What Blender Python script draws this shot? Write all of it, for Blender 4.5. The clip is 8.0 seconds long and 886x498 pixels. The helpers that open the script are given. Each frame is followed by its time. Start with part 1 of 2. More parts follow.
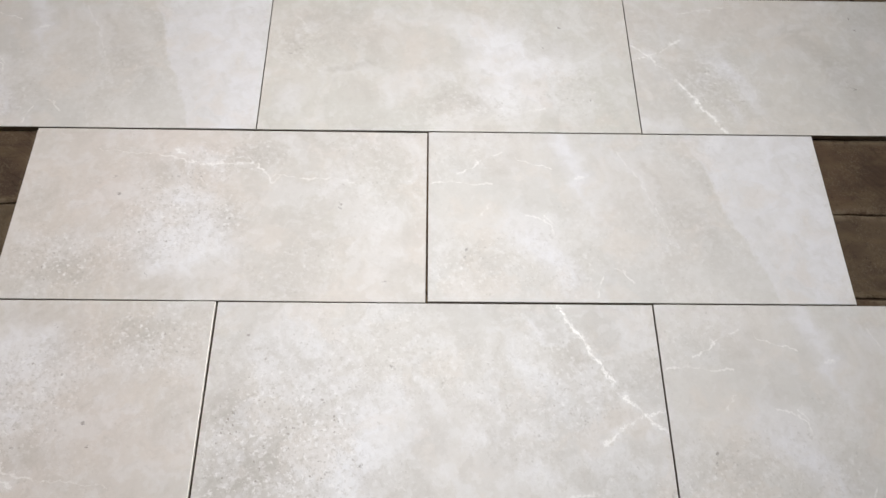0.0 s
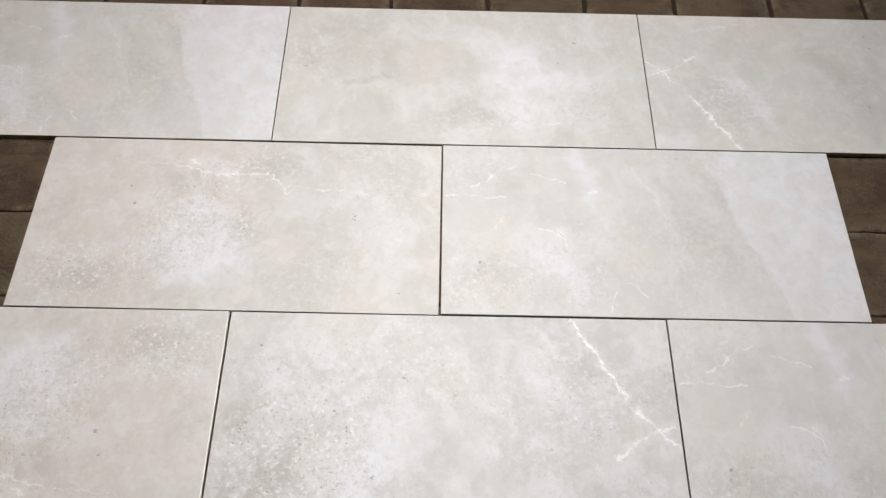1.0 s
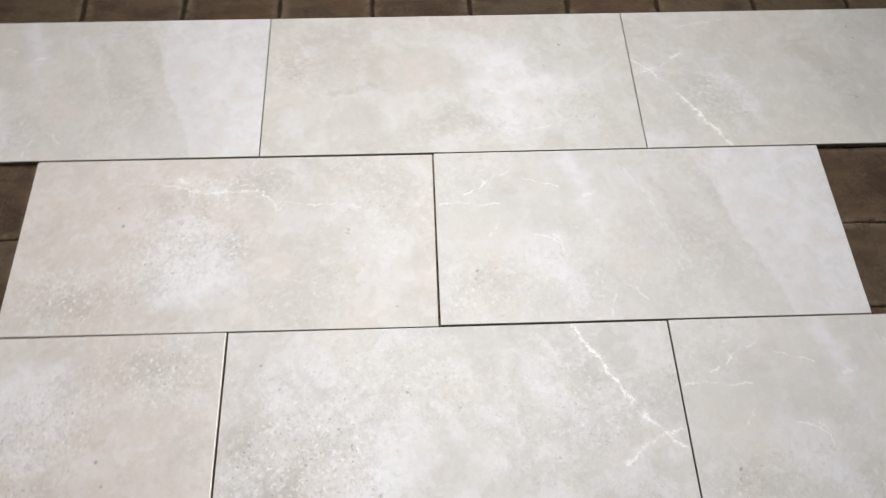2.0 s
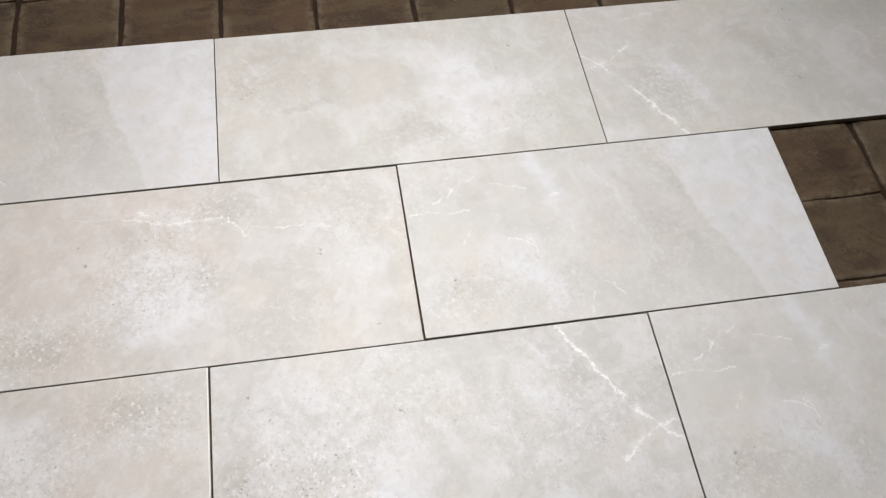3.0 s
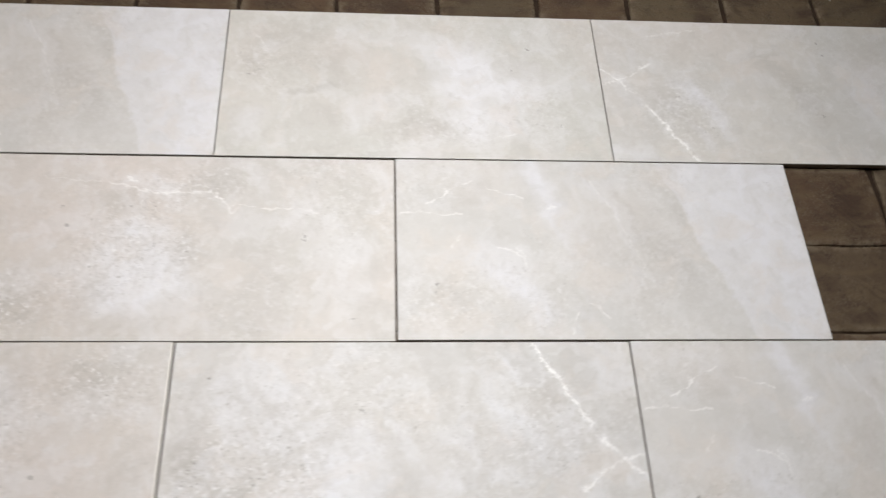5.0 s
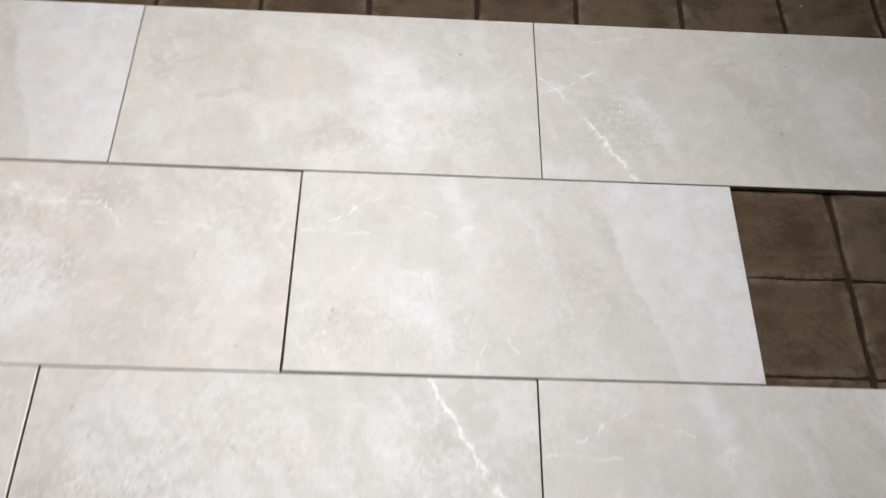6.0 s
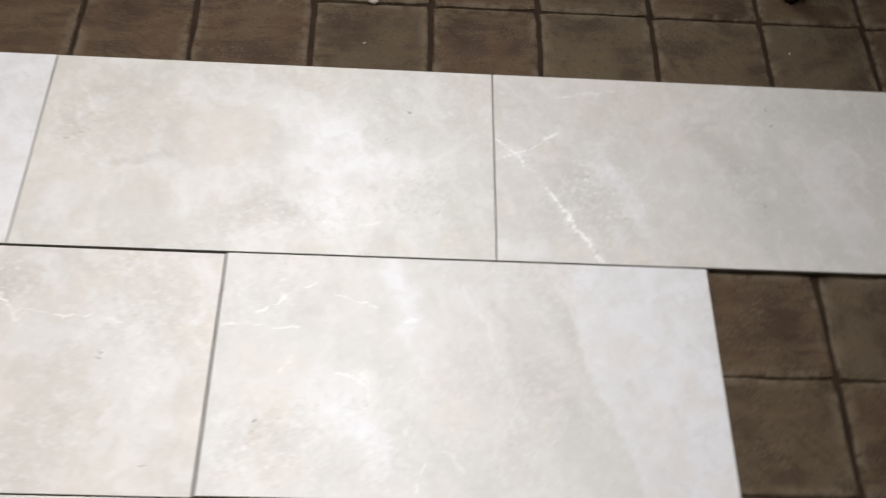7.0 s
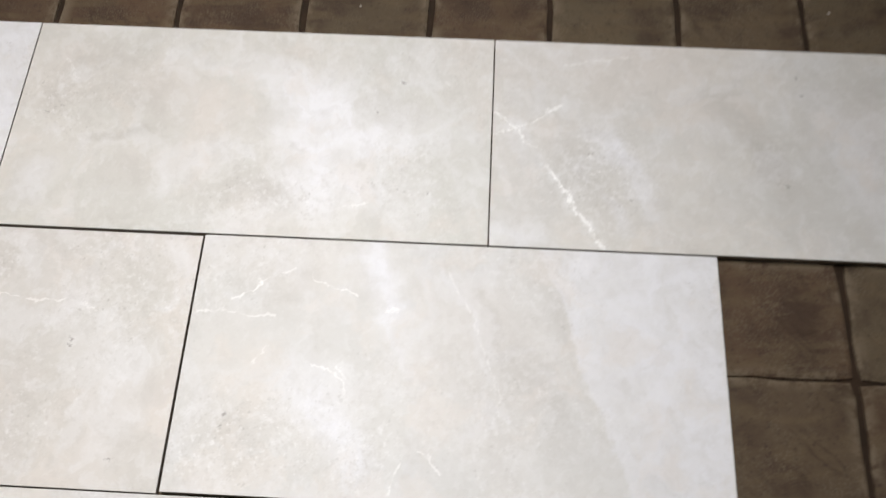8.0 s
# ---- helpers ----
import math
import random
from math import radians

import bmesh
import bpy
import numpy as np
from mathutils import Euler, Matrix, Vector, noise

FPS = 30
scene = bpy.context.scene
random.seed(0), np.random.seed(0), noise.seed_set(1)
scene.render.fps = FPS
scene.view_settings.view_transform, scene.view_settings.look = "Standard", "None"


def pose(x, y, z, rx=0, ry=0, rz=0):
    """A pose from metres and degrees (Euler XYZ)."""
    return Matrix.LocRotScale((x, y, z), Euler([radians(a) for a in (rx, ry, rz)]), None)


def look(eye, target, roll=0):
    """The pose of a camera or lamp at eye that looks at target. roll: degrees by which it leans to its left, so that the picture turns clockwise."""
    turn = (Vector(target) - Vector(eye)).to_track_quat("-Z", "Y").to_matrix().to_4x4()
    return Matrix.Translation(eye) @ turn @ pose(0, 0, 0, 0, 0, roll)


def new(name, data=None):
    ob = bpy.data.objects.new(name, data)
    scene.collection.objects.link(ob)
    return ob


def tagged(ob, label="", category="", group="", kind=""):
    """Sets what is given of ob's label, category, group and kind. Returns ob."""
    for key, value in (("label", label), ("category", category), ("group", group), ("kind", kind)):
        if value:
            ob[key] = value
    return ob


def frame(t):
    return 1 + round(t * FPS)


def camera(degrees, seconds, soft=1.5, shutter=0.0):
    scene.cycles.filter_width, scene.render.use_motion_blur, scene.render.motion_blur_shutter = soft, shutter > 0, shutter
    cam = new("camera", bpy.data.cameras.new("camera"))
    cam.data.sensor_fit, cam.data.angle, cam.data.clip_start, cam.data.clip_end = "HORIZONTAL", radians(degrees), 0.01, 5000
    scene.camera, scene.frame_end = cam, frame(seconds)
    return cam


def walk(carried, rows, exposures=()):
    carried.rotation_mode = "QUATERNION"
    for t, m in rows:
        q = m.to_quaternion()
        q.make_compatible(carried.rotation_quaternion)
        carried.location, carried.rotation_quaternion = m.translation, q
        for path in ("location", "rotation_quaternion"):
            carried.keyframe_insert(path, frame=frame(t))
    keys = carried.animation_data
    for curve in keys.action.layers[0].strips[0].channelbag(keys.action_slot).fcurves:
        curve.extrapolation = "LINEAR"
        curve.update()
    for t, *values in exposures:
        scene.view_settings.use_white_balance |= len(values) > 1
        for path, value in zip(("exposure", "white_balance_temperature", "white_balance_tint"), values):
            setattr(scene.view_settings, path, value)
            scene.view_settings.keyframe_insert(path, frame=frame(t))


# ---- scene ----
cam = camera(51.4, 8.0, 1.3, 0.9)
PATH = [
    (0, (-0.003, -0.608, 1.131), (0.036, 0.445, -0.569), 2.3),
    (0.5, (-0.002, -0.611, 1.133), (0.022, 0.462, -0.554), 2.0),
    (1, (-0.011, -0.614, 1.128), (0.01, 0.47, -0.552), 2.1),
    (1.2, (-0.015, -0.611, 1.129), (0.007, 0.475, -0.55), 2.2),
    (2.3, (-0.053, -0.577, 1.124), (0.063, 0.494, -0.561), 1.3),
    (2.5, (-0.07, -0.565, 1.127), (0.092, 0.494, -0.563), 1.7),
    (3, (-0.109, -0.559, 1.128), (0.126, 0.494, -0.556), 4.2),
    (3.5, (-0.124, -0.556, 1.13), (0.116, 0.491, -0.558), 5.9),
    (4, (-0.129, -0.563, 1.128), (0.109, 0.488, -0.557), 7.9),
    (4.2, (-0.128, -0.563, 1.128), (0.107, 0.489, -0.557), 8.4),
    (5.3, (0.033, -0.524, 1.099), (0.166, 0.517, -0.603), 7.9),
    (5.5, (0.093, -0.519, 1.085), (0.202, 0.531, -0.614), 7.6),
    (5.8, (0.144, -0.487, 1.059), (0.217, 0.561, -0.642), 6.1),
    (6, (0.144, -0.448, 1.056), (0.229, 0.582, -0.656), 6.0),
    (6.2, (0.159, -0.395, 1.042), (0.239, 0.627, -0.675), 4.6),
    (6.5, (0.156, -0.334, 1.044), (0.265, 0.677, -0.678), 5.2),
    (6.8, (0.182, -0.282, 1.028), (0.284, 0.712, -0.705), 5.7),
    (7, (0.208, -0.252, 1.014), (0.31, 0.731, -0.725), 7.2),
    (7.2, (0.248, -0.226, 1.01), (0.33, 0.739, -0.74), 7.6),
    (7.5, (0.29, -0.193, 0.987), (0.325, 0.74, -0.782), 6.3),
    (7.8, (0.312, -0.181, 0.988), (0.278, 0.715, -0.8), 1.3),
    (8, (0.311, -0.168, 0.981), (0.257, 0.692, -0.824), -0.7),
]
walk(cam, [(t, look(eye, target, roll)) for t, eye, target, roll in PATH],
     [(0.0, 0.0), (2.0, 0.02), (4.0, 0.0), (6.3, 0.0), (6.8, 0.04), (7.3, 0.10), (7.6, 0.10), (8.0, 0.05)])

# ---- world and light ----
world = bpy.data.worlds.new("world")
scene.world = world
world.use_nodes = True
world.node_tree.nodes["Background"].inputs[0].default_value = (0.9, 0.93, 1.0, 1)
world.node_tree.nodes["Background"].inputs[1].default_value = 0.1


def unseen_lamp(eye, target, sx, sy, watts, colour, spread):
    """A soft-edged, unseen lamp under the ceiling that throws its light on target."""
    data = bpy.data.lights.new("unseen_lamp", "AREA")
    data.shape, data.size, data.size_y, data.energy, data.color = "RECTANGLE", sx, sy, watts, colour
    data.spread = radians(spread)
    lamp = new("unseen_lamp", data)
    lamp.matrix_world = look(eye, target)
    return lamp


unseen_lamp((-0.02, 1.50, 2.55), (0.06, 0.10, 0), 0.8, 0.6, 8.9, (0.99, 0.982, 0.998), 70)
# added lamp, no known fixture: balances the brightness of the rows
unseen_lamp((0.02, 0.42, 2.55), (0.04, 0.05, 0), 0.8, 0.5, 8.0, (0.99, 0.982, 0.998), 70)
# added warm lamp, no known fixture: tints the left like the room's ambient light
unseen_lamp((-1.90, 0.70, 2.55), (-0.66, 0.05, 0), 0.6, 1.2, 7.6, (1.0, 0.80, 0.69), 96)


# ---- node helpers ----
class Shader:
    """A material with a Principled shader, and short calls for its nodes."""

    def __init__(self, name, rough=0.5, spec=0.5):
        self.mat = bpy.data.materials.new(name)
        self.mat.use_nodes = True
        self.tree = self.mat.node_tree
        self.bsdf = self.tree.nodes["Principled BSDF"]
        self.bsdf.inputs["Roughness"].default_value = rough
        self.bsdf.inputs["Specular IOR Level"].default_value = spec
        self.at = self.tree.nodes.new("ShaderNodeTexCoord").outputs["Object"]

    def plug(self, socket, value):
        if isinstance(value, bpy.types.NodeSocket):
            self.tree.links.new(value, socket)
        elif value is not None:
            socket.default_value = value

    def math(self, op, a, b=None, c=None, clamp=False):
        n = self.tree.nodes.new("ShaderNodeMath")
        n.operation, n.use_clamp = op, clamp
        for socket, value in zip(n.inputs, (a, b, c)):
            self.plug(socket, value)
        return n.outputs[0]

    def vec(self, op, a, b=None, scale=None):
        n = self.tree.nodes.new("ShaderNodeVectorMath")
        n.operation = op
        self.plug(n.inputs[0], a)
        self.plug(n.inputs[1], b)
        if scale is not None:
            self.plug(n.inputs["Scale"], scale)
        return n.outputs["Value"] if op in ("DOT_PRODUCT", "DISTANCE", "LENGTH") else n.outputs["Vector"]

    def noise(self, at, scale, detail=3.0, rough=0.55, w=0.0, colour=False, warp=0.0):
        n = self.tree.nodes.new("ShaderNodeTexNoise")
        n.noise_dimensions = "4D"
        self.plug(n.inputs["Vector"], at)
        self.plug(n.inputs["W"], w)
        for key, value in (("Scale", scale), ("Detail", detail), ("Roughness", rough), ("Distortion", warp)):
            n.inputs[key].default_value = value
        return n.outputs["Color"] if colour else n.outputs["Fac"]

    def cells(self, at, scale, w=0.0, out="Distance"):
        n = self.tree.nodes.new("ShaderNodeTexVoronoi")
        n.voronoi_dimensions = "4D"
        self.plug(n.inputs["Vector"], at)
        self.plug(n.inputs["W"], w)
        n.inputs["Scale"].default_value = scale
        return n.outputs[out]

    def ramp(self, value, low, high, to_low=0.0, to_high=1.0):
        n = self.tree.nodes.new("ShaderNodeMapRange")
        n.interpolation_type = "SMOOTHSTEP"
        for socket, v in zip(n.inputs, (value, low, high, to_low, to_high)):
            self.plug(socket, v)
        return n.outputs[0]

    def mix(self, fac, a, b):
        n = self.tree.nodes.new("ShaderNodeMix")
        n.data_type = "RGBA"
        self.plug(n.inputs["Factor"], fac)
        self.plug(n.inputs["A"], a)
        self.plug(n.inputs["B"], b)
        return n.outputs["Result"]

    def stretch(self, at, turn, sx, sy):
        n = self.tree.nodes.new("ShaderNodeMapping")
        n.vector_type = "TEXTURE"
        self.plug(n.inputs["Vector"], at)
        n.inputs["Rotation"].default_value = (0, 0, radians(turn))
        n.inputs["Scale"].default_value = (sx, sy, 1)
        return n.outputs[0]

    def random(self):
        return self.tree.nodes.new("ShaderNodeObjectInfo").outputs["Random"]

    def line(self, at, points):
        """The distance to a broken line in the plane of the tile."""
        best = None
        for a, b in zip(points, points[1:]):
            way = Vector((b[0] - a[0], b[1] - a[1], 0))
            off = self.vec("SUBTRACT", at, (a[0], a[1], 0))
            share = self.math("MULTIPLY", self.vec("DOT_PRODUCT", off, tuple(way)), 1 / way.length_squared, clamp=True)
            far = self.vec("DISTANCE", off, self.vec("SCALE", tuple(way), scale=share))
            best = far if best is None else self.math("MINIMUM", best, far)
        return best

    def spot(self, at, x, y, rx, ry, turn):
        """1 in the middle of a soft oval, 0 at its rim and beyond."""
        n = self.tree.nodes.new("ShaderNodeMapping")
        n.vector_type = "TEXTURE"
        self.plug(n.inputs["Vector"], at)
        n.inputs["Location"].default_value = (x, y, 0)
        n.inputs["Rotation"].default_value = (0, 0, radians(turn))
        n.inputs["Scale"].default_value = (rx, ry, 1)
        return self.ramp(self.vec("LENGTH", n.outputs[0]), 1.0, 0.15)

    def colour(self, value):
        self.plug(self.bsdf.inputs["Base Color"], value)

    def bump(self, height, strength, distance):
        n = self.tree.nodes.new("ShaderNodeBump")
        n.inputs["Strength"].default_value, n.inputs["Distance"].default_value = strength, distance
        self.plug(n.inputs["Height"], height)
        self.plug(self.bsdf.inputs["Normal"], n.outputs[0])


# ---- materials ----


def stone_print(name, seed, tones, veins, lights, darks, spots, speckle, flecks, edges=(), threads=(), blotch=1.0):
    """Limestone-look porcelain. veins and the smoother threads: (width, strength, points); lights, darks and flecks: (x, y, rx, ry, turn, strength);
    edges of pale beds: (from, to, strength, width of the border)."""
    s = Shader(name, 0.42, 0.45)
    BEIGE, GREY, PALE, SAND = [(*tone, 1) for tone in tones]
    flat = s.vec("MULTIPLY", s.at, (1, 1, 0))
    askew = s.vec("ADD", s.stretch(flat, 31, 1, 1), (0.0131, 0.0077, 0.0017))  # turned, so that the fine grain follows no axis
    # two warps: a slow one for clouds, a jagged one for veins
    slow = s.vec("SCALE", s.vec("SUBTRACT", s.noise(flat, 13, 6, 0.65, seed, True), (0.5, 0.5, 0.5)), scale=0.085)
    slow = s.vec("ADD", flat, s.vec("MULTIPLY", slow, (1, 1, 0)))
    jag = s.vec("SCALE", s.vec("SUBTRACT", s.noise(flat, 48, 6, 0.85, seed + 1, True), (0.5, 0.5, 0.5)), scale=0.034)
    jag = s.vec("ADD", flat, s.vec("MULTIPLY", jag, (1, 1, 0)))

    cloud = s.noise(slow, 5.5, 5, 0.55, seed + 2)
    streak = s.noise(s.stretch(flat, -62, 3.2, 1.0), 16, 5, 0.6, seed + 3, warp=0.4)
    fine = s.noise(flat, 60, 6, 0.7, seed + 4)
    tint = s.noise(flat, 3.2, 3, 0.5, seed + 5)

    base = s.mix(s.ramp(cloud, 0.36, 0.64), GREY, BEIGE)
    base = s.mix(s.ramp(tint, 0.45, 0.7), base, SAND)
    light = s.ramp(streak, 0.52, 0.78, 0.0, 0.32)
    for x, y, rx, ry, turn, strength in lights:
        light = s.math("MULTIPLY_ADD", s.spot(slow, x, y, rx, ry, turn), strength, light)
    # pale beds of stone with a clear border
    wander = s.vec("ADD", s.vec("SCALE", slow, scale=0.75), s.vec("SCALE", jag, scale=0.25))
    for a, b, strength, border in edges:
        way = Vector((b[0] - a[0], b[1] - a[1], 0)).normalized()
        side = s.vec("DOT_PRODUCT", s.vec("SUBTRACT", wander, (a[0], a[1], 0)), (-way.y, way.x, 0))
        light = s.math("MULTIPLY_ADD", s.ramp(side, -0.001, border), strength, light)
    light = s.math("MULTIPLY", light, s.ramp(s.noise(slow, 30, 4, 0.6, seed + 17), 0.40, 0.60, 0.72, 1.15), clamp=True)
    base = s.mix(light, base, PALE)
    dark = s.ramp(s.noise(slow, 11, 6, 0.65, seed + 6), 0.5, 0.75, 0.0, 0.22)
    for x, y, rx, ry, turn, strength in darks:
        dark = s.math("MULTIPLY_ADD", s.spot(slow, x, y, rx, ry, turn), strength, dark)
    dark = s.math("MULTIPLY", dark, s.ramp(fine, 0.35, 0.7, 1.25, 0.45), clamp=True)
    base = s.mix(dark, base, (0.375, 0.352, 0.312, 1))
    # where the stone is grainy
    zone = s.ramp(s.noise(flat, 7, 3, 0.5, seed + 7), 0.42, 0.62, 0.05, 0.4)
    for x, y, rx, ry, turn, strength in flecks:
        zone = s.math("MULTIPLY_ADD", s.spot(slow, x, y, rx, ry, turn), strength, zone)
    zone = s.math("MULTIPLY", zone, speckle, clamp=True)
    # mottling a few millimetres across, with crisp borders
    bloom = s.noise(slow, 17, 4, 0.52, seed + 19, warp=0.5)
    base = s.mix(s.ramp(bloom, 0.52, 0.60, 0, 0.24 * blotch), base, PALE)
    base = s.mix(s.ramp(bloom, 0.46, 0.40, 0, 0.16 * blotch), base, (0.40, 0.378, 0.335, 1))
    warm = s.noise(slow, 11, 6, 0.6, seed + 20)
    base = s.mix(s.ramp(warm, 0.52, 0.62, 0, 0.35), base, (0.585, 0.535, 0.475, 1))
    patch = s.noise(slow, 38, 4, 0.58, seed + 15, warp=0.3)
    base = s.mix(s.ramp(patch, 0.53, 0.60, 0, 0.22 * blotch), base, (0.66, 0.655, 0.645, 1))
    base = s.mix(s.ramp(patch, 0.45, 0.39, 0, 0.16 * blotch), base, (0.39, 0.368, 0.33, 1))
    mottle = s.noise(askew, 105, 3, 0.55, seed + 16)
    base = s.mix(s.math("MULTIPLY", s.ramp(mottle, 0.55, 0.62, 0, 0.42), s.math("MULTIPLY_ADD", zone, 0.82, 0.14)), base, (0.70, 0.695, 0.685, 1))
    base = s.mix(s.math("MULTIPLY", s.ramp(mottle, 0.45, 0.37, 0, 0.27), s.math("MULTIPLY_ADD", zone, 0.82, 0.2)), base, (0.36, 0.335, 0.295, 1))
    # grain: pale flecks and small dark pits that gather in places
    grain = s.noise(askew, 240, 3, 0.6, seed + 8)
    base = s.mix(s.math("MULTIPLY", s.ramp(grain, 0.54, 0.64, 0, 0.48), zone), base, (0.36, 0.335, 0.295, 1))
    base = s.mix(s.math("MULTIPLY", s.ramp(s.noise(askew, 150, 4, 0.65, seed + 9), 0.575, 0.635, 0, 0.6), zone), base, (0.76, 0.755, 0.74, 1))
    tiny = s.vec("ADD", flat, s.vec("SCALE", s.vec("SUBTRACT", s.noise(flat, 260, 3, 0.7, seed + 21, True), (0.5, 0.5, 0.5)), scale=0.007))
    # pale shell fragments, a few millimetres long, one in three cells
    shell = s.cells(s.stretch(s.vec("ADD", tiny, s.vec("SCALE", jag, scale=0.5)), -50, 1.4, 1.0), 85, seed + 30)
    chosen = s.vec("DOT_PRODUCT", shell.node.outputs["Color"], (1, 0, 0))
    shell = s.math("MULTIPLY", s.ramp(shell, 0.34, 0.16), s.ramp(chosen, 0.66, 0.80, 0, 0.42))
    base = s.mix(s.math("MULTIPLY", shell, s.math("MULTIPLY_ADD", zone, 0.95, 0.05)), base, (0.78, 0.775, 0.76, 1))
    pit = s.ramp(s.math("DIVIDE", s.cells(tiny, 165, seed), s.ramp(s.noise(flat, 60, 3, 0.6, seed + 22), 0.35, 0.65, 0.4, 1.4)), 0.30, 0.18)
    pit = s.math("MULTIPLY", pit, s.ramp(s.noise(flat, 28, 2, 0.5, seed + 10), 0.42, 0.58, 0.12, 0.72))
    base = s.mix(s.math("MULTIPLY", pit, zone), base, (0.21, 0.19, 0.16, 1))
    for x, y, r in spots:
        base = s.mix(s.ramp(s.vec("DISTANCE", jag, (x, y, 0)), r, r * 0.4, 0, 0.65), base, (0.16, 0.14, 0.12, 1))
    # veins, broken up along their run
    crack = s.math("MULTIPLY_ADD", s.noise(flat, 40, 3, 0.6, seed + 18), 0.5, s.math("MULTIPLY", s.noise(flat, 170, 5, 0.75, seed + 11), 0.5))
    swell = s.ramp(s.noise(flat, 60, 5, 0.75, seed + 12), 0.36, 0.66, 0.35, 1.4)
    for width, strength, points in veins:
        far = s.line(jag, points)
        near = s.math("DIVIDE", far, s.math("MULTIPLY", swell, width))
        mask = s.math("MULTIPLY", s.ramp(near, 1.25, 0.35, 0, strength), s.ramp(crack, 0.44, 0.52, 0.32, 0.95))
        halo = s.math("MULTIPLY", s.ramp(far, 0.015, 0.0, 0, 0.4), strength)
        base = s.mix(s.math("MULTIPLY", halo, s.ramp(crack, 0.47, 0.53)), base, (0.70, 0.70, 0.69, 1))
        base = s.mix(mask, base, (0.84, 0.835, 0.81, 1))
    # fine healed cracks, smooth and unbroken
    if threads:
        wavy = s.vec("SCALE", s.vec("SUBTRACT", s.noise(flat, 42, 5, 0.65, seed + 23, True), (0.5, 0.5, 0.5)), scale=0.032)
        wavy = s.vec("ADD", flat, s.vec("MULTIPLY", wavy, (1, 1, 0)))
        thin = s.ramp(s.noise(flat, 45, 3, 0.6, seed + 24), 0.36, 0.62, 0.4, 1.35)
    for width, strength, points in threads:
        near = s.math("DIVIDE", s.line(wavy, points), s.math("MULTIPLY", thin, width))
        base = s.mix(s.math("MULTIPLY", s.ramp(near, 1.5, 0.1, 0, strength), s.ramp(thin, 0.5, 1.0, 0.35, 0.95)), base, (0.80, 0.79, 0.765, 1))
    s.colour(base)
    s.plug(s.bsdf.inputs["Roughness"], s.ramp(s.noise(flat, 20, 4, 0.6, seed + 13), 0.3, 0.7, 0.44, 0.52))
    s.bump(s.math("ADD", s.noise(flat, 90, 5, 0.6, seed + 14), s.math("MULTIPLY", grain, 0.4)), 0.12, 0.0006)
    return s.mat


FORK = [
    (0.0030, 1.0, [(0.167, 0.147), (0.172, 0.138), (0.184, 0.117), (0.199, 0.098), (0.210, 0.073), (0.221, 0.053), (0.233, 0.037)]),
    (0.0012, 0.25, [(0.233, 0.037), (0.234, 0.019), (0.249, 0.010)]),
    (0.0021, 0.8, [(0.246, 0.012), (0.258, 0.004), (0.270, -0.012), (0.283, -0.025), (0.297, -0.036)]),
    (0.0015, 0.7, [(0.298, -0.006), (0.271, -0.015), (0.249, -0.025), (0.229, -0.041)]),
    (0.0032, 0.6, [(0.229, -0.041), (0.214, -0.051)]),
    (0.0022, 0.4, [(0.207, -0.115), (0.190, -0.118), (0.155, -0.124), (0.115, -0.131)]),
]

PRINT_FORKED = stone_print(
    "porcelain_forked_vein", 3.0,
    ((0.548, 0.532, 0.498), (0.490, 0.484, 0.460), (0.658, 0.662, 0.670), (0.562, 0.536, 0.496)),
    FORK,
    [(-0.10, -0.05, 0.12, 0.075, 50, 0.8), (-0.19, 0.09, 0.09, 0.06, 10, 0.45), (0.152, 0.03, 0.10, 0.032, -60, 0.5),
     (0.112, 0.07, 0.075, 0.016, -68, 0.3), (0.138, 0.108, 0.03, 0.010, -60, 0.6), (-0.12, -0.12, 0.06, 0.05, 0, 0.5), (0.13, -0.10, 0.05, 0.02, -60, 0.4)],
    [(-0.262, -0.010, 0.04, 0.07, 10, 0.5), (-0.225, -0.090, 0.09, 0.055, 20, 0.6), (0.17, 0.10, 0.10, 0.022, -55, 0.45),
     (-0.012, -0.043, 0.05, 0.04, 0, 0.35), (0.21, -0.01, 0.05, 0.05, 0, 0.25)],
    [(-0.058, 0.053, 0.0032), (-0.094, -0.081, 0.0035), (-0.253, 0.099, 0.0026), (-0.259, -0.012, 0.0024), (0.19, 0.03, 0.002)], 1.0,
    [(-0.21, -0.07, 0.17, 0.13, 20, 1.0), (-0.12, 0.05, 0.20, 0.12, 0, 0.45), (0.17, 0.03, 0.1, 0.10, -40, 0.6)], blotch=1.3)

PRINT_FORKED_SMOOTH = stone_print(
    "porcelain_forked_vein_smooth", 11.0,
    ((0.545, 0.525, 0.478), (0.495, 0.486, 0.455), (0.635, 0.632, 0.640), (0.545, 0.510, 0.465)),
    [(width, 0.8 * strength, points) for width, strength, points in FORK],
    [(0.125, 0.05, 0.12, 0.026, -67, 0.6), (0.15, 0.10, 0.05, 0.012, -60, 0.5), (0.16, 0.0, 0.06, 0.03, -50, 0.4), (-0.15, 0.02, 0.15, 0.05, -67, 0.4), (0.27, 0.13, 0.06, 0.03, 0, 0.4)],
    [(-0.035, 0.0, 0.13, 0.03, -67, 0.32), (0.19, 0.04, 0.10, 0.03, -60, 0.3), (-0.22, -0.1, 0.08, 0.05, 0, 0.25), (-0.038, 0.026, 0.06, 0.04, -60, 0.25), (0.018, -0.054, 0.05, 0.04, -60, 0.2)],
    [(-0.090, -0.080, 0.0027), (-0.084, -0.106, 0.0020), (-0.057, 0.052, 0.0022), (0.13, 0.08, 0.002)], 0.6,
    [(0.17, 0.05, 0.12, 0.10, 0, 0.75)], blotch=0.85)

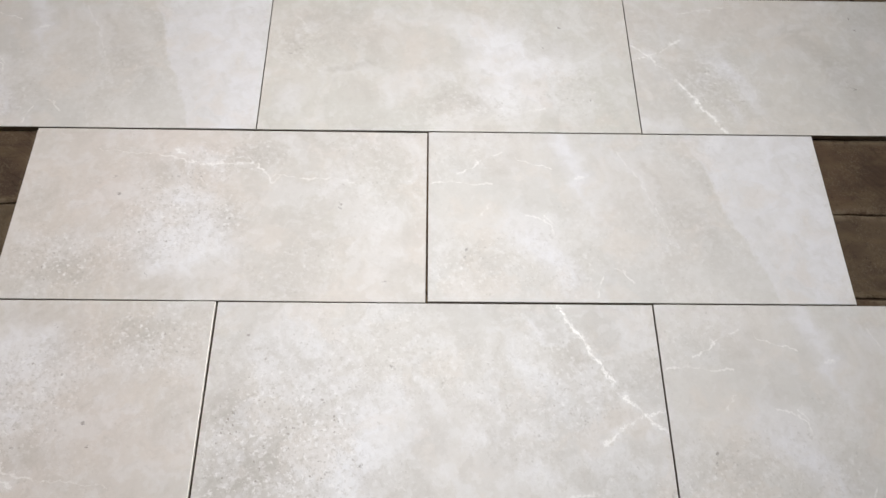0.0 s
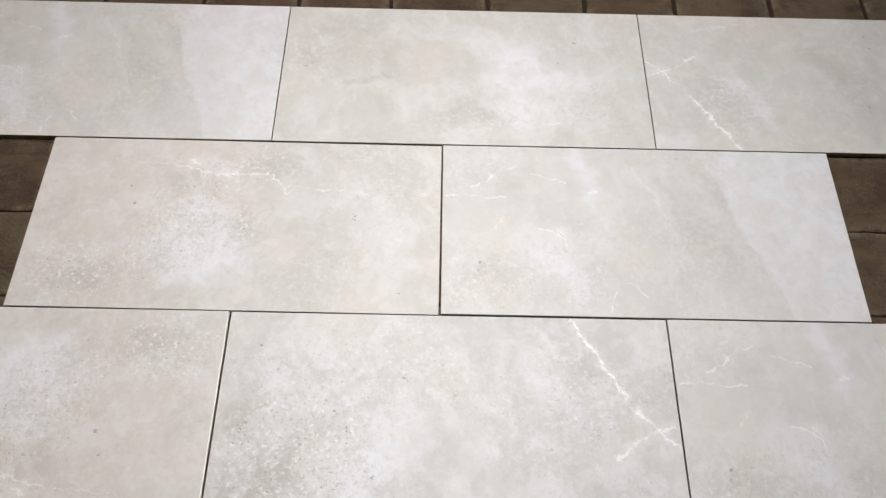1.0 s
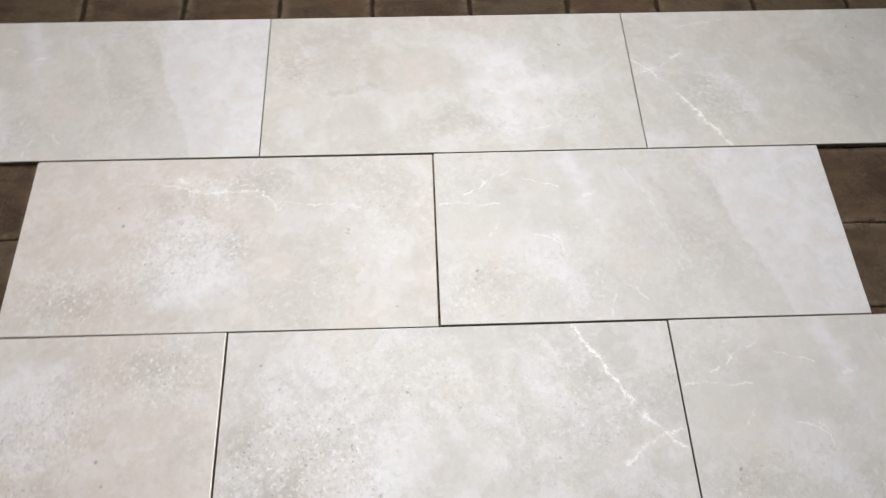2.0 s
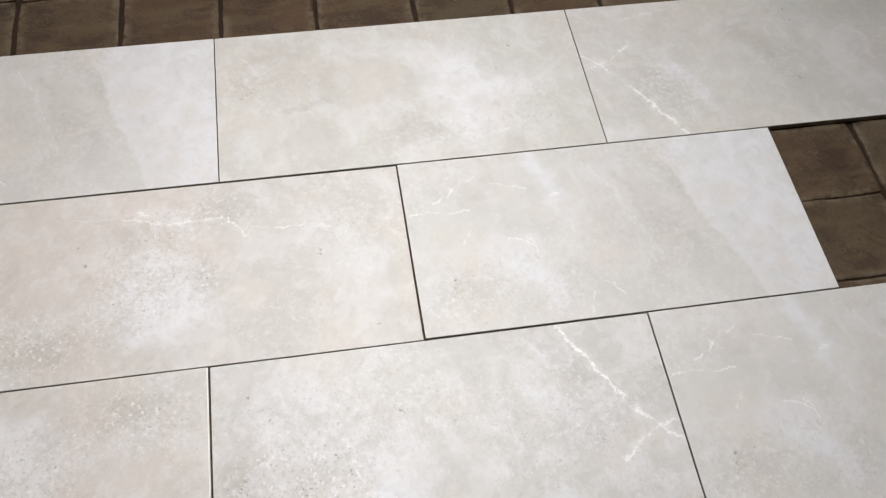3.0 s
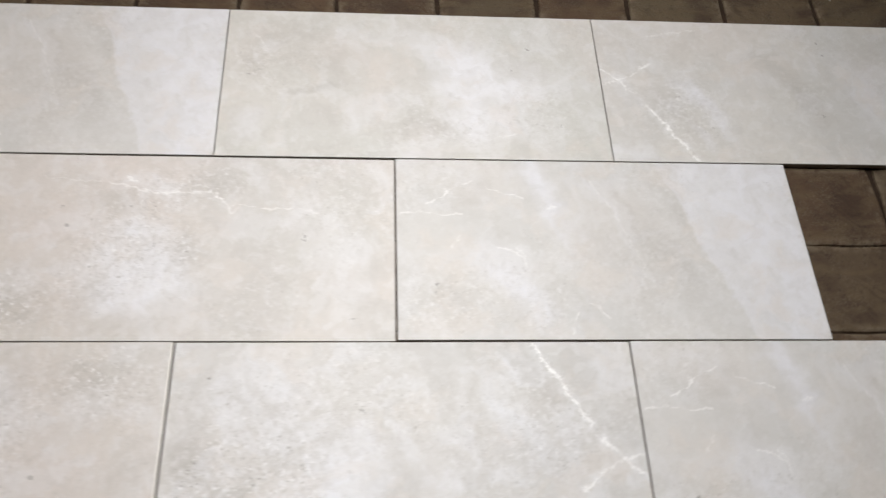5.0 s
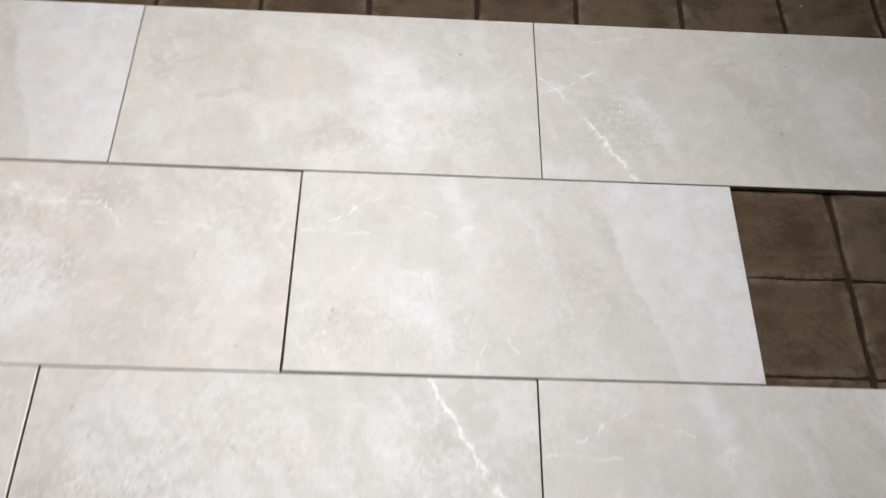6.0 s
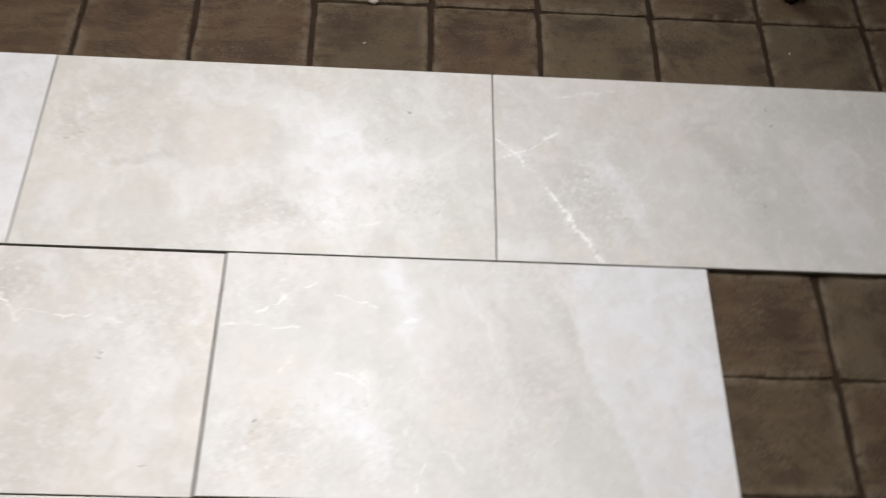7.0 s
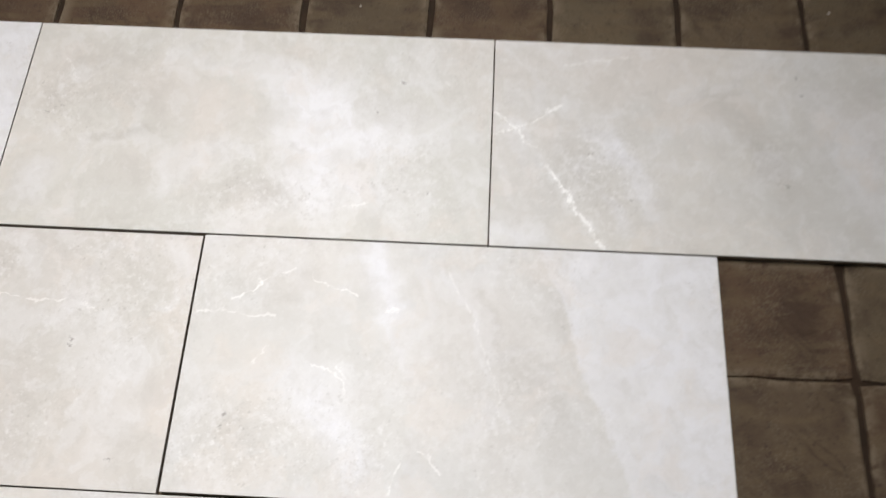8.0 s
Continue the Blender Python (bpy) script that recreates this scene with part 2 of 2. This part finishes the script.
PRINT_BANDED = stone_print(
    "porcelain_pale_band", 21.0,
    ((0.556, 0.538, 0.502), (0.516, 0.508, 0.480), (0.645, 0.645, 0.660), (0.560, 0.532, 0.494)),
    [(0.0026, 0.5, [(-0.082, 0.062), (-0.066, 0.064)]), (0.0016, 0.4, [(-0.129, -0.002), (-0.118, -0.018)])],
    [(-0.092, 0.118, 0.090, 0.028, -68, 0.7), (-0.072, 0.058, 0.038, 0.026, 40, 0.55), (-0.150, -0.040, 0.085, 0.050, -45, 0.6),
     (-0.108, -0.100, 0.085, 0.034, -55, 0.6), (-0.055, 0.01, 0.06, 0.014, -60, 0.3), (0.0, 0.09, 0.09, 0.010, -65, 0.25)],
    [(0.03, 0.0, 0.13, 0.09, -60, 0.2), (0.10, -0.03, 0.12, 0.035, -62, 0.28), (-0.24, -0.08, 0.05, 0.05, 0, 0.25), (-0.2, 0.09, 0.07, 0.05, 0, 0.2),
     (0.11, 0.07, 0.10, 0.018, -70, 0.22), (0.045, 0.06, 0.09, 0.012, -65, 0.25)],
    [(-0.243, -0.063, 0.0030), (0.265, 0.114, 0.0024), (-0.249, -0.075, 0.002), (-0.202, -0.118, 0.0016)], 0.75,
    [(-0.225, -0.085, 0.11, 0.085, 0, 0.62), (-0.10, -0.10, 0.07, 0.06, 0, 0.35)],
    [((0.092, 0.150), (0.182, -0.120), 0.56, 0.005), ((0.150, 0.150), (0.235, -0.150), 0.14, 0.030)],
    [
        (0.0014, 0.48, [(-0.293, 0.051), (-0.270, 0.050), (-0.250, 0.056), (-0.232, 0.053), (-0.202, 0.049)]),
        (0.0013, 0.62, [(-0.253, 0.070), (-0.241, 0.075), (-0.231, 0.080), (-0.225, 0.090), (-0.228, 0.097)]),
        (0.0012, 0.40, [(-0.225, 0.090), (-0.205, 0.105), (-0.190, 0.112)]),
        (0.0013, 0.62, [(-0.168, 0.110), (-0.164, 0.100), (-0.142, 0.090), (-0.113, 0.078)]),
        (0.0012, 0.38, [(-0.220, -0.002), (-0.213, 0.008), (-0.205, 0.018)]),
        (0.0014, 0.55, [(-0.153, -0.005), (-0.130, -0.014), (-0.119, -0.024), (-0.120, -0.038)]),
        (0.0016, 0.55, [(-0.062, -0.142), (-0.059, -0.124), (-0.051, -0.112)]),
        (0.0012, 0.45, [(-0.033, -0.095), (-0.021, -0.100), (-0.011, -0.118)]),
        (0.0011, 0.28, [(-0.010, 0.117), (0.018, 0.060), (0.032, 0.029), (0.041, 0.002)]),
        (0.0010, 0.20, [(0.041, 0.002), (0.052, -0.030), (0.050, -0.055)]),
    ], 0.7)

PRINT_RIDGED = stone_print(
    "porcelain_long_vein", 45.0,
    ((0.556, 0.522, 0.478), (0.508, 0.490, 0.450), (0.652, 0.650, 0.652), (0.574, 0.527, 0.482)),
    [
        (0.0018, 0.62, [(-0.055, 0.088), (-0.040, 0.081), (-0.029, 0.083), (-0.008, 0.087)]),
        (0.0034, 0.55, [(-0.082, 0.110), (-0.070, 0.106)]),
        (0.0030, 0.40, [(-0.024, 0.086), (-0.012, 0.087)]),
    ],
    [(-0.055, -0.045, 0.115, 0.080, 20, 0.8), (-0.05, 0.024, 0.065, 0.028, 0, 0.6), (-0.061, -0.094, 0.06, 0.05, 0, 0.45), (0.010, -0.075, 0.06, 0.06, 20, 0.5),
     (-0.2, -0.06, 0.06, 0.05, 30, 0.3), (0.2, 0.03, 0.09, 0.05, -40, 0.3), (0.24, -0.06, 0.05, 0.08, 0, 0.3), (-0.05, 0.098, 0.06, 0.022, 0, 0.35)],
    [(0.017, -0.010, 0.035, 0.055, 20, 0.42), (0.034, 0.104, 0.06, 0.035, 0, 0.40), (-0.172, -0.105, 0.09, 0.04, 0, 0.4), (-0.10, 0.07, 0.10, 0.03, 0, 0.2),
     (-0.089, -0.067, 0.025, 0.03, 0, 0.35), (0.12, -0.03, 0.05, 0.09, -20, 0.15)],
    [(0.171, 0.015, 0.0034), (0.172, 0.008, 0.002), (-0.156, 0.029, 0.003), (-0.164, 0.058, 0.0024), (-0.092, -0.110, 0.0024), (0.244, -0.116, 0.0022)], 1.0,
    [(-0.06, 0.0, 0.13, 0.11, 0, 0.6), (-0.2, -0.09, 0.12, 0.07, 0, 0.55), (0.0, 0.095, 0.12, 0.05, 0, 0.5), (0.02, -0.02, 0.05, 0.07, 0, 0.4)],
    (),
    [
        (0.0011, 0.32, [(-0.200, 0.110), (-0.183, 0.112), (-0.143, 0.104), (-0.125, 0.102)]),
        (0.0014, 0.50, [(-0.123, 0.102), (-0.107, 0.102), (-0.080, 0.096), (-0.055, 0.088)]),
        (0.0012, 0.45, [(-0.008, 0.087), (0.012, 0.084), (0.030, 0.086), (0.047, 0.086), (0.052, 0.076)]),
        (0.0013, 0.40, [(0.047, 0.086), (0.056, 0.068), (0.062, 0.060), (0.068, 0.050), (0.083, 0.065)]),
        (0.0010, 0.45, [(0.062, 0.060), (0.074, 0.068), (0.083, 0.065), (0.100, 0.060)]),
        (0.0012, 0.48, [(0.110, 0.058), (0.134, 0.058), (0.168, 0.061), (0.190, 0.051)]),
    ])

PRINT_CLOUDED = stone_print(
    "porcelain_clouded", 70.0,
    ((0.550, 0.530, 0.482), (0.505, 0.497, 0.452), (0.668, 0.664, 0.664), (0.562, 0.522, 0.474)),
    [
        (0.0020, 0.35, [(0.120, -0.108), (0.134, -0.105), (0.155, -0.098)]),
        (0.0024, 0.25, [(-0.250, 0.090), (-0.235, 0.060)]),
    ],
    [(0.10, 0.0, 0.13, 0.10, -60, 0.9), (0.045, 0.065, 0.12, 0.05, -35, 0.5), (-0.06, 0.090, 0.09, 0.025, -15, 0.3), (0.10, -0.09, 0.12, 0.055, 0, 0.6),
     (0.0, -0.13, 0.10, 0.025, 0, 0.2), (-0.252, -0.087, 0.04, 0.045, 0, 0.5), (0.20, 0.0, 0.08, 0.07, 0, 0.4), (0.215, 0.10, 0.07, 0.05, 0, 0.25), (-0.04, -0.04, 0.07, 0.04, 0, 0.3)],
    [(-0.215, 0.095, 0.09, 0.055, 0, 0.35), (-0.253, 0.035, 0.03, 0.04, 0, 0.35), (-0.160, -0.020, 0.08, 0.018, 20, 0.40), (-0.156, 0.04, 0.09, 0.05, 0, 0.2),
     (0.02, -0.088, 0.06, 0.022, 0, 0.34), (-0.15, -0.08, 0.05, 0.03, 30, 0.15)],
    [(0.185, 0.076, 0.003), (0.225, -0.083, 0.0020), (0.155, 0.03, 0.0018), (-0.26, 0.01, 0.0022)], 0.6,
    [(0.04, -0.09, 0.13, 0.05, 0, 0.7), (-0.25, 0.03, 0.06, 0.07, 0, 0.55), (0.2, -0.06, 0.09, 0.09, 0, 0.6)],
    blotch=0.9)


def brown_stone(joined=False):
    """Worn brown floor tiles, each of its own shade. joined: for tiles that share one mesh."""
    s = Shader("brown_floor_tile", 0.75, 0.14)
    chance = s.tree.nodes.new("ShaderNodeNewGeometry").outputs["Random Per Island"] if joined else s.random()
    w = s.math("MULTIPLY", chance, 90.0)
    flat = s.at
    big = s.noise(flat, 14, 5, 0.6, w)
    band = s.noise(s.stretch(flat, 6, 4.0, 1.0), 45, 5, 0.65, w, warp=0.6)
    grit = s.noise(flat, 420, 3, 0.7, w)
    ridge = s.noise(s.stretch(flat, -38, 2.6, 1.0), 20, 4, 0.5, s.math("ADD", w, 3.0), warp=1.2)
    ridge = s.ramp(s.math("ABSOLUTE", s.math("SUBTRACT", ridge, 0.5)), 0.0, 0.05)
    other = s.math("FRACT", s.math("MULTIPLY", chance, 17.0))
    base = s.mix(s.ramp(chance, 0.2, 0.8), (0.080, 0.049, 0.029, 1), (0.090, 0.068, 0.042, 1))
    base = s.mix(s.ramp(other, 0.0, 1.0, 0.0, 0.45), base, (0.054, 0.036, 0.022, 1))
    base = s.mix(s.ramp(big, 0.40, 0.62, 0, 0.75), base, (0.043, 0.027, 0.018, 1))
    base = s.mix(s.ramp(band, 0.45, 0.64, 0, 0.6), base, (0.104, 0.075, 0.044, 1))
    base = s.mix(s.math("MULTIPLY", s.ramp(grit, 0.50, 0.62, 0, 0.55), s.ramp(s.noise(flat, 22, 4, 0.6, s.math("ADD", w, 9.0)), 0.42, 0.60, 0.1, 1.0)), base, (0.135, 0.109, 0.075, 1))
    base = s.mix(s.ramp(s.noise(flat, 190, 3, 0.6, s.math("ADD", w, 5.0)), 0.56, 0.68, 0, 0.4), base, (0.022, 0.016, 0.012, 1))
    # shade in the hollows between ridges, painted since the bump shows too little
    crease_shade = s.math("MULTIPLY", s.ramp(ridge, 0.9, 0.0, 0, 0.38), s.ramp(s.noise(flat, 13, 3, 0.5, s.math("ADD", w, 7.0)), 0.50, 0.64))
    base = s.mix(crease_shade, base, (0.030, 0.020, 0.013, 1))
    if not joined:  # scuffed shoulders, with the light that worn edges catch painted in
        n = s.tree.nodes.new("ShaderNodeSeparateXYZ")
        s.plug(n.inputs[0], flat)
        rim_x = s.ramp(s.math("ABSOLUTE", n.outputs[0]), 0.060, 0.078)
        rim_y = s.ramp(s.math("ABSOLUTE", n.outputs[1]), 0.054, 0.069)
        rim = s.math("MULTIPLY", s.math("MAXIMUM", rim_x, rim_y), s.ramp(s.noise(flat, 38, 5, 0.7, w), 0.42, 0.58, 0, 0.9))
        base = s.mix(rim, base, (0.135, 0.105, 0.070, 1))
    s.colour(base)
    s.plug(s.bsdf.inputs["Roughness"], s.ramp(band, 0.3, 0.7, 0.65, 0.85))
    s.bump(s.math("ADD", s.math("ADD", s.math("MULTIPLY", band, 0.8), s.math("MULTIPLY", grit, 0.5)), s.math("MULTIPLY_ADD", ridge, 0.5, s.math("MULTIPLY", big, 1.5))), 0.8, 0.002)
    return s.mat


def mottled(name, dark, light, scale, rough, bump=0.2, spec=0.4):
    s = Shader(name, rough, spec)
    a = s.noise(s.at, scale, 5, 0.6)
    b = s.noise(s.at, scale * 14, 4, 0.6, 4.0)
    s.colour(s.mix(s.math("ADD", s.ramp(a, 0.35, 0.65, 0, 0.7), s.ramp(b, 0.4, 0.7, 0, 0.3)), dark, light))
    s.bump(b, bump, 0.001)
    return s.mat


BROWN, BROWN_FAR = brown_stone(), brown_stone(True)
GROUT = mottled("dark_brown_grout", (0.017, 0.010, 0.005, 1), (0.033, 0.019, 0.010, 1), 25, 0.85, 0.5, 0.2)
PAINT = mottled("off_white_wall_paint", (0.60, 0.60, 0.59, 1), (0.64, 0.64, 0.63, 1), 3, 0.6)
CEILING = mottled("white_ceiling_paint", (0.70, 0.69, 0.67, 1), (0.74, 0.73, 0.71, 1), 4, 0.8)
BODY = mottled("unglazed_porcelain", (0.29, 0.25, 0.205, 1), (0.36, 0.315, 0.265, 1), 60, 0.7)
# brighter than the body: the light on one tile's arris, put into colour
CREAM = mottled("lit_cream_edge", (0.80, 0.77, 0.70, 1), (0.86, 0.83, 0.77, 1), 80, 0.5)
MAHOGANY = mottled("dark_mahogany_lacquer", (0.018, 0.007, 0.008, 1), (0.04, 0.014, 0.014, 1), 30, 0.3)
CHIP = mottled("pale_tile_chip", (0.22, 0.19, 0.15, 1), (0.36, 0.32, 0.26, 1), 90, 0.6)


# ---- mesh helpers ----
def mesh_of(bm, name, material):
    data = bpy.data.meshes.new(name)
    bmesh.ops.recalc_face_normals(bm, faces=bm.faces)
    bm.to_mesh(data)
    bm.free()
    data.materials.append(material)
    return data


def part(name, bm, material, parent, label=""):
    ob = new(name, mesh_of(bm, name, material))
    ob.parent = parent
    return tagged(ob, label)


def box(x0, x1, y0, y1, z0, z1):
    bm = bmesh.new()
    bmesh.ops.create_cube(bm, size=1)
    for v in bm.verts:
        v.co = ((x0 + x1) / 2 + v.co.x * (x1 - x0), (y0 + y1) / 2 + v.co.y * (y1 - y0), (z0 + z1) / 2 + v.co.z * (z1 - z0))
    return bm


# ---- the room ----
X0, X1, Y0, Y1, TOP = -2.6, 2.8, -2.6, 2.8, 2.6
DEPTH = 0.0045  # the brown tiles stand this much above their joints
floor = new("floor", mesh_of(box(X0, X1, Y0, Y1, -0.12, -DEPTH), "floor", GROUT))
tagged(floor, "worn brown stone-look tile floor with dark recessed joints", "floor", kind="structure")
for name, sides in (("wall_north", (X0 - 0.12, X1 + 0.12, Y1, Y1 + 0.12)), ("wall_south", (X0 - 0.12, X1 + 0.12, Y0 - 0.12, Y0)),
                    ("wall_west", (X0 - 0.12, X0, Y0, Y1)), ("wall_east", (X1, X1 + 0.12, Y0, Y1))):
    tagged(new(name, mesh_of(box(*sides, -0.12, TOP), name, PAINT)), "plain off-white painted wall", "wall", kind="structure")
ceiling = new("ceiling", mesh_of(box(X0 - 0.12, X1 + 0.12, Y0 - 0.12, Y1 + 0.12, TOP, TOP + 0.1), "ceiling", CEILING))
tagged(ceiling, "plain white painted ceiling", "ceiling", kind="structure")


# ---- the pale tiles laid out on the floor ----
LONG, WIDE, THICK = 0.5994, 0.2990, 0.0095


def slab(z0, z1, grow, soft):
    """A thin slab of the tile's outline; soft: how far its upper arris is rounded."""
    bm = box(-LONG / 2 + grow, LONG / 2 - grow, -WIDE / 2 + grow, WIDE / 2 - grow, z0, z1)
    rim = [e for e in bm.edges if all(v.co.z > z1 - 1e-5 for v in e.verts)]
    stand = [e for e in bm.edges if abs(e.verts[0].co.z - e.verts[1].co.z) > 1e-4]
    bmesh.ops.bevel(bm, geom=rim + stand, offset=soft, segments=2, profile=0.5, affect="EDGES")
    return bm


def pale_tile(name, x, y, turn, material, label):
    """x, y: the middle; turn in degrees. A printed, glazed face on a plain body."""
    tile = new(name)
    tile.matrix_world = pose(x, y, 0.0005, 0, 0, turn)
    tagged(tile, label, "tile", "pale tiles laid in three offset rows")
    part("body", slab(0, THICK - 0.0014, 0.0002, 0.0005), BODY, tile, "unglazed tan porcelain body")
    part("glazed_face", slab(THICK - 0.0014, THICK, 0.0, 0.0006), material, tile)
    return tile


FORKED = "pale greige stone-look porcelain tile with a forked white vein"
BANDED = "pale cream stone-look porcelain tile with a lighter band"
RIDGED = "pale beige porcelain tile with one long jagged vein"
CLOUDED = "pale beige stone-look porcelain tile with a cloudy white patch"
# far row
pale_tile("porcelain_tile", -0.5669, 0.4518, 0.0, PRINT_BANDED, BANDED)
pale_tile("porcelain_tile", 0.0340, 0.4515, 0.0, PRINT_CLOUDED, CLOUDED)
pale_tile("porcelain_tile", 0.6349, 0.4515, 180.0, PRINT_FORKED_SMOOTH, FORKED)
# middle row
pale_tile("porcelain_tile", -0.3012, 0.1494, -0.17, PRINT_RIDGED, RIDGED)
pale_tile("porcelain_tile", 0.3009, 0.1504, 0.0, PRINT_BANDED, BANDED)
# near row
edged = pale_tile("porcelain_tile", -0.5898, -0.1511, 180.05, PRINT_RIDGED, RIDGED)
# added bright strip stands in for the light that this right-hand arris catches
bm = box(-LONG / 2 - 0.0004, -LONG / 2 + 0.0019, -WIDE / 2 + 0.001, WIDE / 2 - 0.001, THICK - 0.003, THICK + 0.0002)
bmesh.ops.bevel(bm, geom=[e for e in bm.edges if all(v.co.z > THICK for v in e.verts)], offset=0.0006, segments=2, affect="EDGES")
part("lit_edge", bm, CREAM, edged, "bright cream strip for the light on the arris")
pale_tile("porcelain_tile", 0.0128, -0.1518, 0.0, PRINT_FORKED, FORKED)
pale_tile("porcelain_tile", 0.6144, -0.1508, 0.0, PRINT_BANDED, BANDED)


# ---- small things ----
def furniture_leg(x, y):
    """The square foot of a dark leg that stands cornerwise to the tiles."""
    leg = new("furniture_leg")
    leg.matrix_world = pose(x, y, 0, 0, 0, 40)
    tagged(leg, "dark mahogany square furniture leg standing on the brown floor", "furniture leg")
    bm = box(-0.017, 0.017, -0.017, 0.017, 0.004, 0.30)
    for v in bm.verts:
        if v.co.z < 0.01:
            v.co.x, v.co.y = v.co.x * 0.82, v.co.y * 0.82
    bmesh.ops.bevel(bm, geom=bm.edges[:], offset=0.002, segments=2, affect="EDGES")
    part("post", bm, MAHOGANY, leg)
    bm = bmesh.new()
    bmesh.ops.create_cone(bm, cap_ends=True, segments=16, radius1=0.010, radius2=0.009, depth=0.004, matrix=Matrix.Translation((0, 0, 0.002)))
    part("glide", bm, GROUT, leg, "dark round foot glide")


furniture_leg(0.800, 0.792)


def crumb(name, x, y, z, size, flat, label):
    bm = bmesh.new()
    bmesh.ops.create_icosphere(bm, subdivisions=2, radius=size)
    for v in bm.verts:
        v.co *= 1 + 0.35 * noise.noise(v.co * (1.4 / size) + Vector((x * 40, y * 40, 0)))
        v.co.z *= flat
    low = min(v.co.z for v in bm.verts)
    for v in bm.verts:
        v.co.z -= low
    ob = new(name, mesh_of(bm, name, CHIP))
    ob.location = (x, y, z)
    tagged(ob, label, "debris", "crumbs on the floor")


crumb("stone_chip", 0.161, 0.739, -0.002, 0.0075, 0.5, "small pale chip lying in a dark floor joint")
crumb("crumb", 0.152, 0.656, 0.0, 0.0018, 0.7, "tiny white crumb on a brown floor tile")
crumb("crumb", 0.780, 0.674, 0.0, 0.0019, 0.5, "tiny pale crumb on a brown floor tile")

# ---- the brown floor tiles ----
ACROSS, ALONG = 0.1655, 0.1437
lines_x = [-0.594, -0.421, -0.255, -0.094, 0.076, 0.248, 0.407, 0.578, 0.746, 0.906]
while lines_x[0] > X0:
    lines_x.insert(0, lines_x[0] - ACROSS)
while lines_x[-1] < X1:
    lines_x.append(lines_x[-1] + ACROSS)
lines_y = [0.0185 + ALONG * n for n in range(-19, 20)]
chance = random.Random(5)


def brown_outline(grow, z, waves):
    """A ring of a worn tile's outline, its corners rounded and its sides uneven."""
    hx, hy = ACROSS / 2 - 0.0047, ALONG / 2 - 0.0021
    ring = []
    for n, wave in enumerate(waves):
        side, step = divmod(n, 6)
        along = (-0.975, -0.72, -0.38, 0.02, 0.37, 0.74)[step]
        x, y = ((along, -1), (1, along), (-along, 1), (-1, -along))[side]
        x = x * hx + (math.copysign(wave, x) if side % 2 else 0)
        y = y * hy + (math.copysign(wave * 0.9, y) if side % 2 == 0 else 0)
        ring.append(Vector((x * (1 - grow / hx), y * (1 - grow / hy), z)))
    return ring


def brown_tile_mesh():
    waves = [chance.uniform(-0.0024, 0.0013) for n in range(24)]
    bm = bmesh.new()
    rings = [[bm.verts.new(p) for p in brown_outline(grow, z, waves)] for grow, z in ((-0.0006, -DEPTH - 0.002), (0.0006, -0.0016), (0.0042, 0.0))]
    for low, high in zip(rings, rings[1:]):
        for n in range(24):
            bm.faces.new((low[n], low[(n + 1) % 24], high[(n + 1) % 24], high[n]))
    bm.faces.new(rings[-1])
    return mesh_of(bm, "brown_tile", BROWN)


variants = [brown_tile_mesh() for n in range(7)]
NEAR = (-0.95, 1.25, -0.75, 1.15)  # the stretch of floor where each tile is a piece of its own
rest_verts, rest_faces = [], []
for x0, x1 in zip(lines_x, lines_x[1:]):
    for y0, y1 in zip(lines_y, lines_y[1:]):
        x, y = (x0 + x1) / 2, (y0 + y1) / 2
        if not (X0 < x0 and x1 < X1 and Y0 < y0 and y1 < Y1):
            continue
        data, flip = chance.choice(variants), chance.choice((0, 180))
        place = pose(x, y + 0.001 - 0.0047 * x + chance.uniform(-0.0008, 0.0008), chance.uniform(-0.0006, 0), chance.uniform(-0.25, 0.25), 0, flip + chance.uniform(-0.4, 0.4)) @ Matrix.Diagonal(((x1 - x0) / ACROSS, 1, 1, 1))
        if NEAR[0] < x < NEAR[1] and NEAR[2] < y < NEAR[3]:
            tile = new("brown_tile", data)
            tile.parent = floor
            tile.matrix_world = place
        else:
            start = len(rest_verts)
            rest_verts += [tuple(place @ v.co) for v in data.vertices]
            rest_faces += [[start + i for i in p.vertices] for p in data.polygons]
rest = bpy.data.meshes.new("far_brown_tiles")
rest.from_pydata(rest_verts, [], rest_faces)
rest.materials.append(BROWN_FAR)
far_tiles = new("far_brown_tiles", rest)
far_tiles.parent = floor
tagged(far_tiles, kind="stuff")
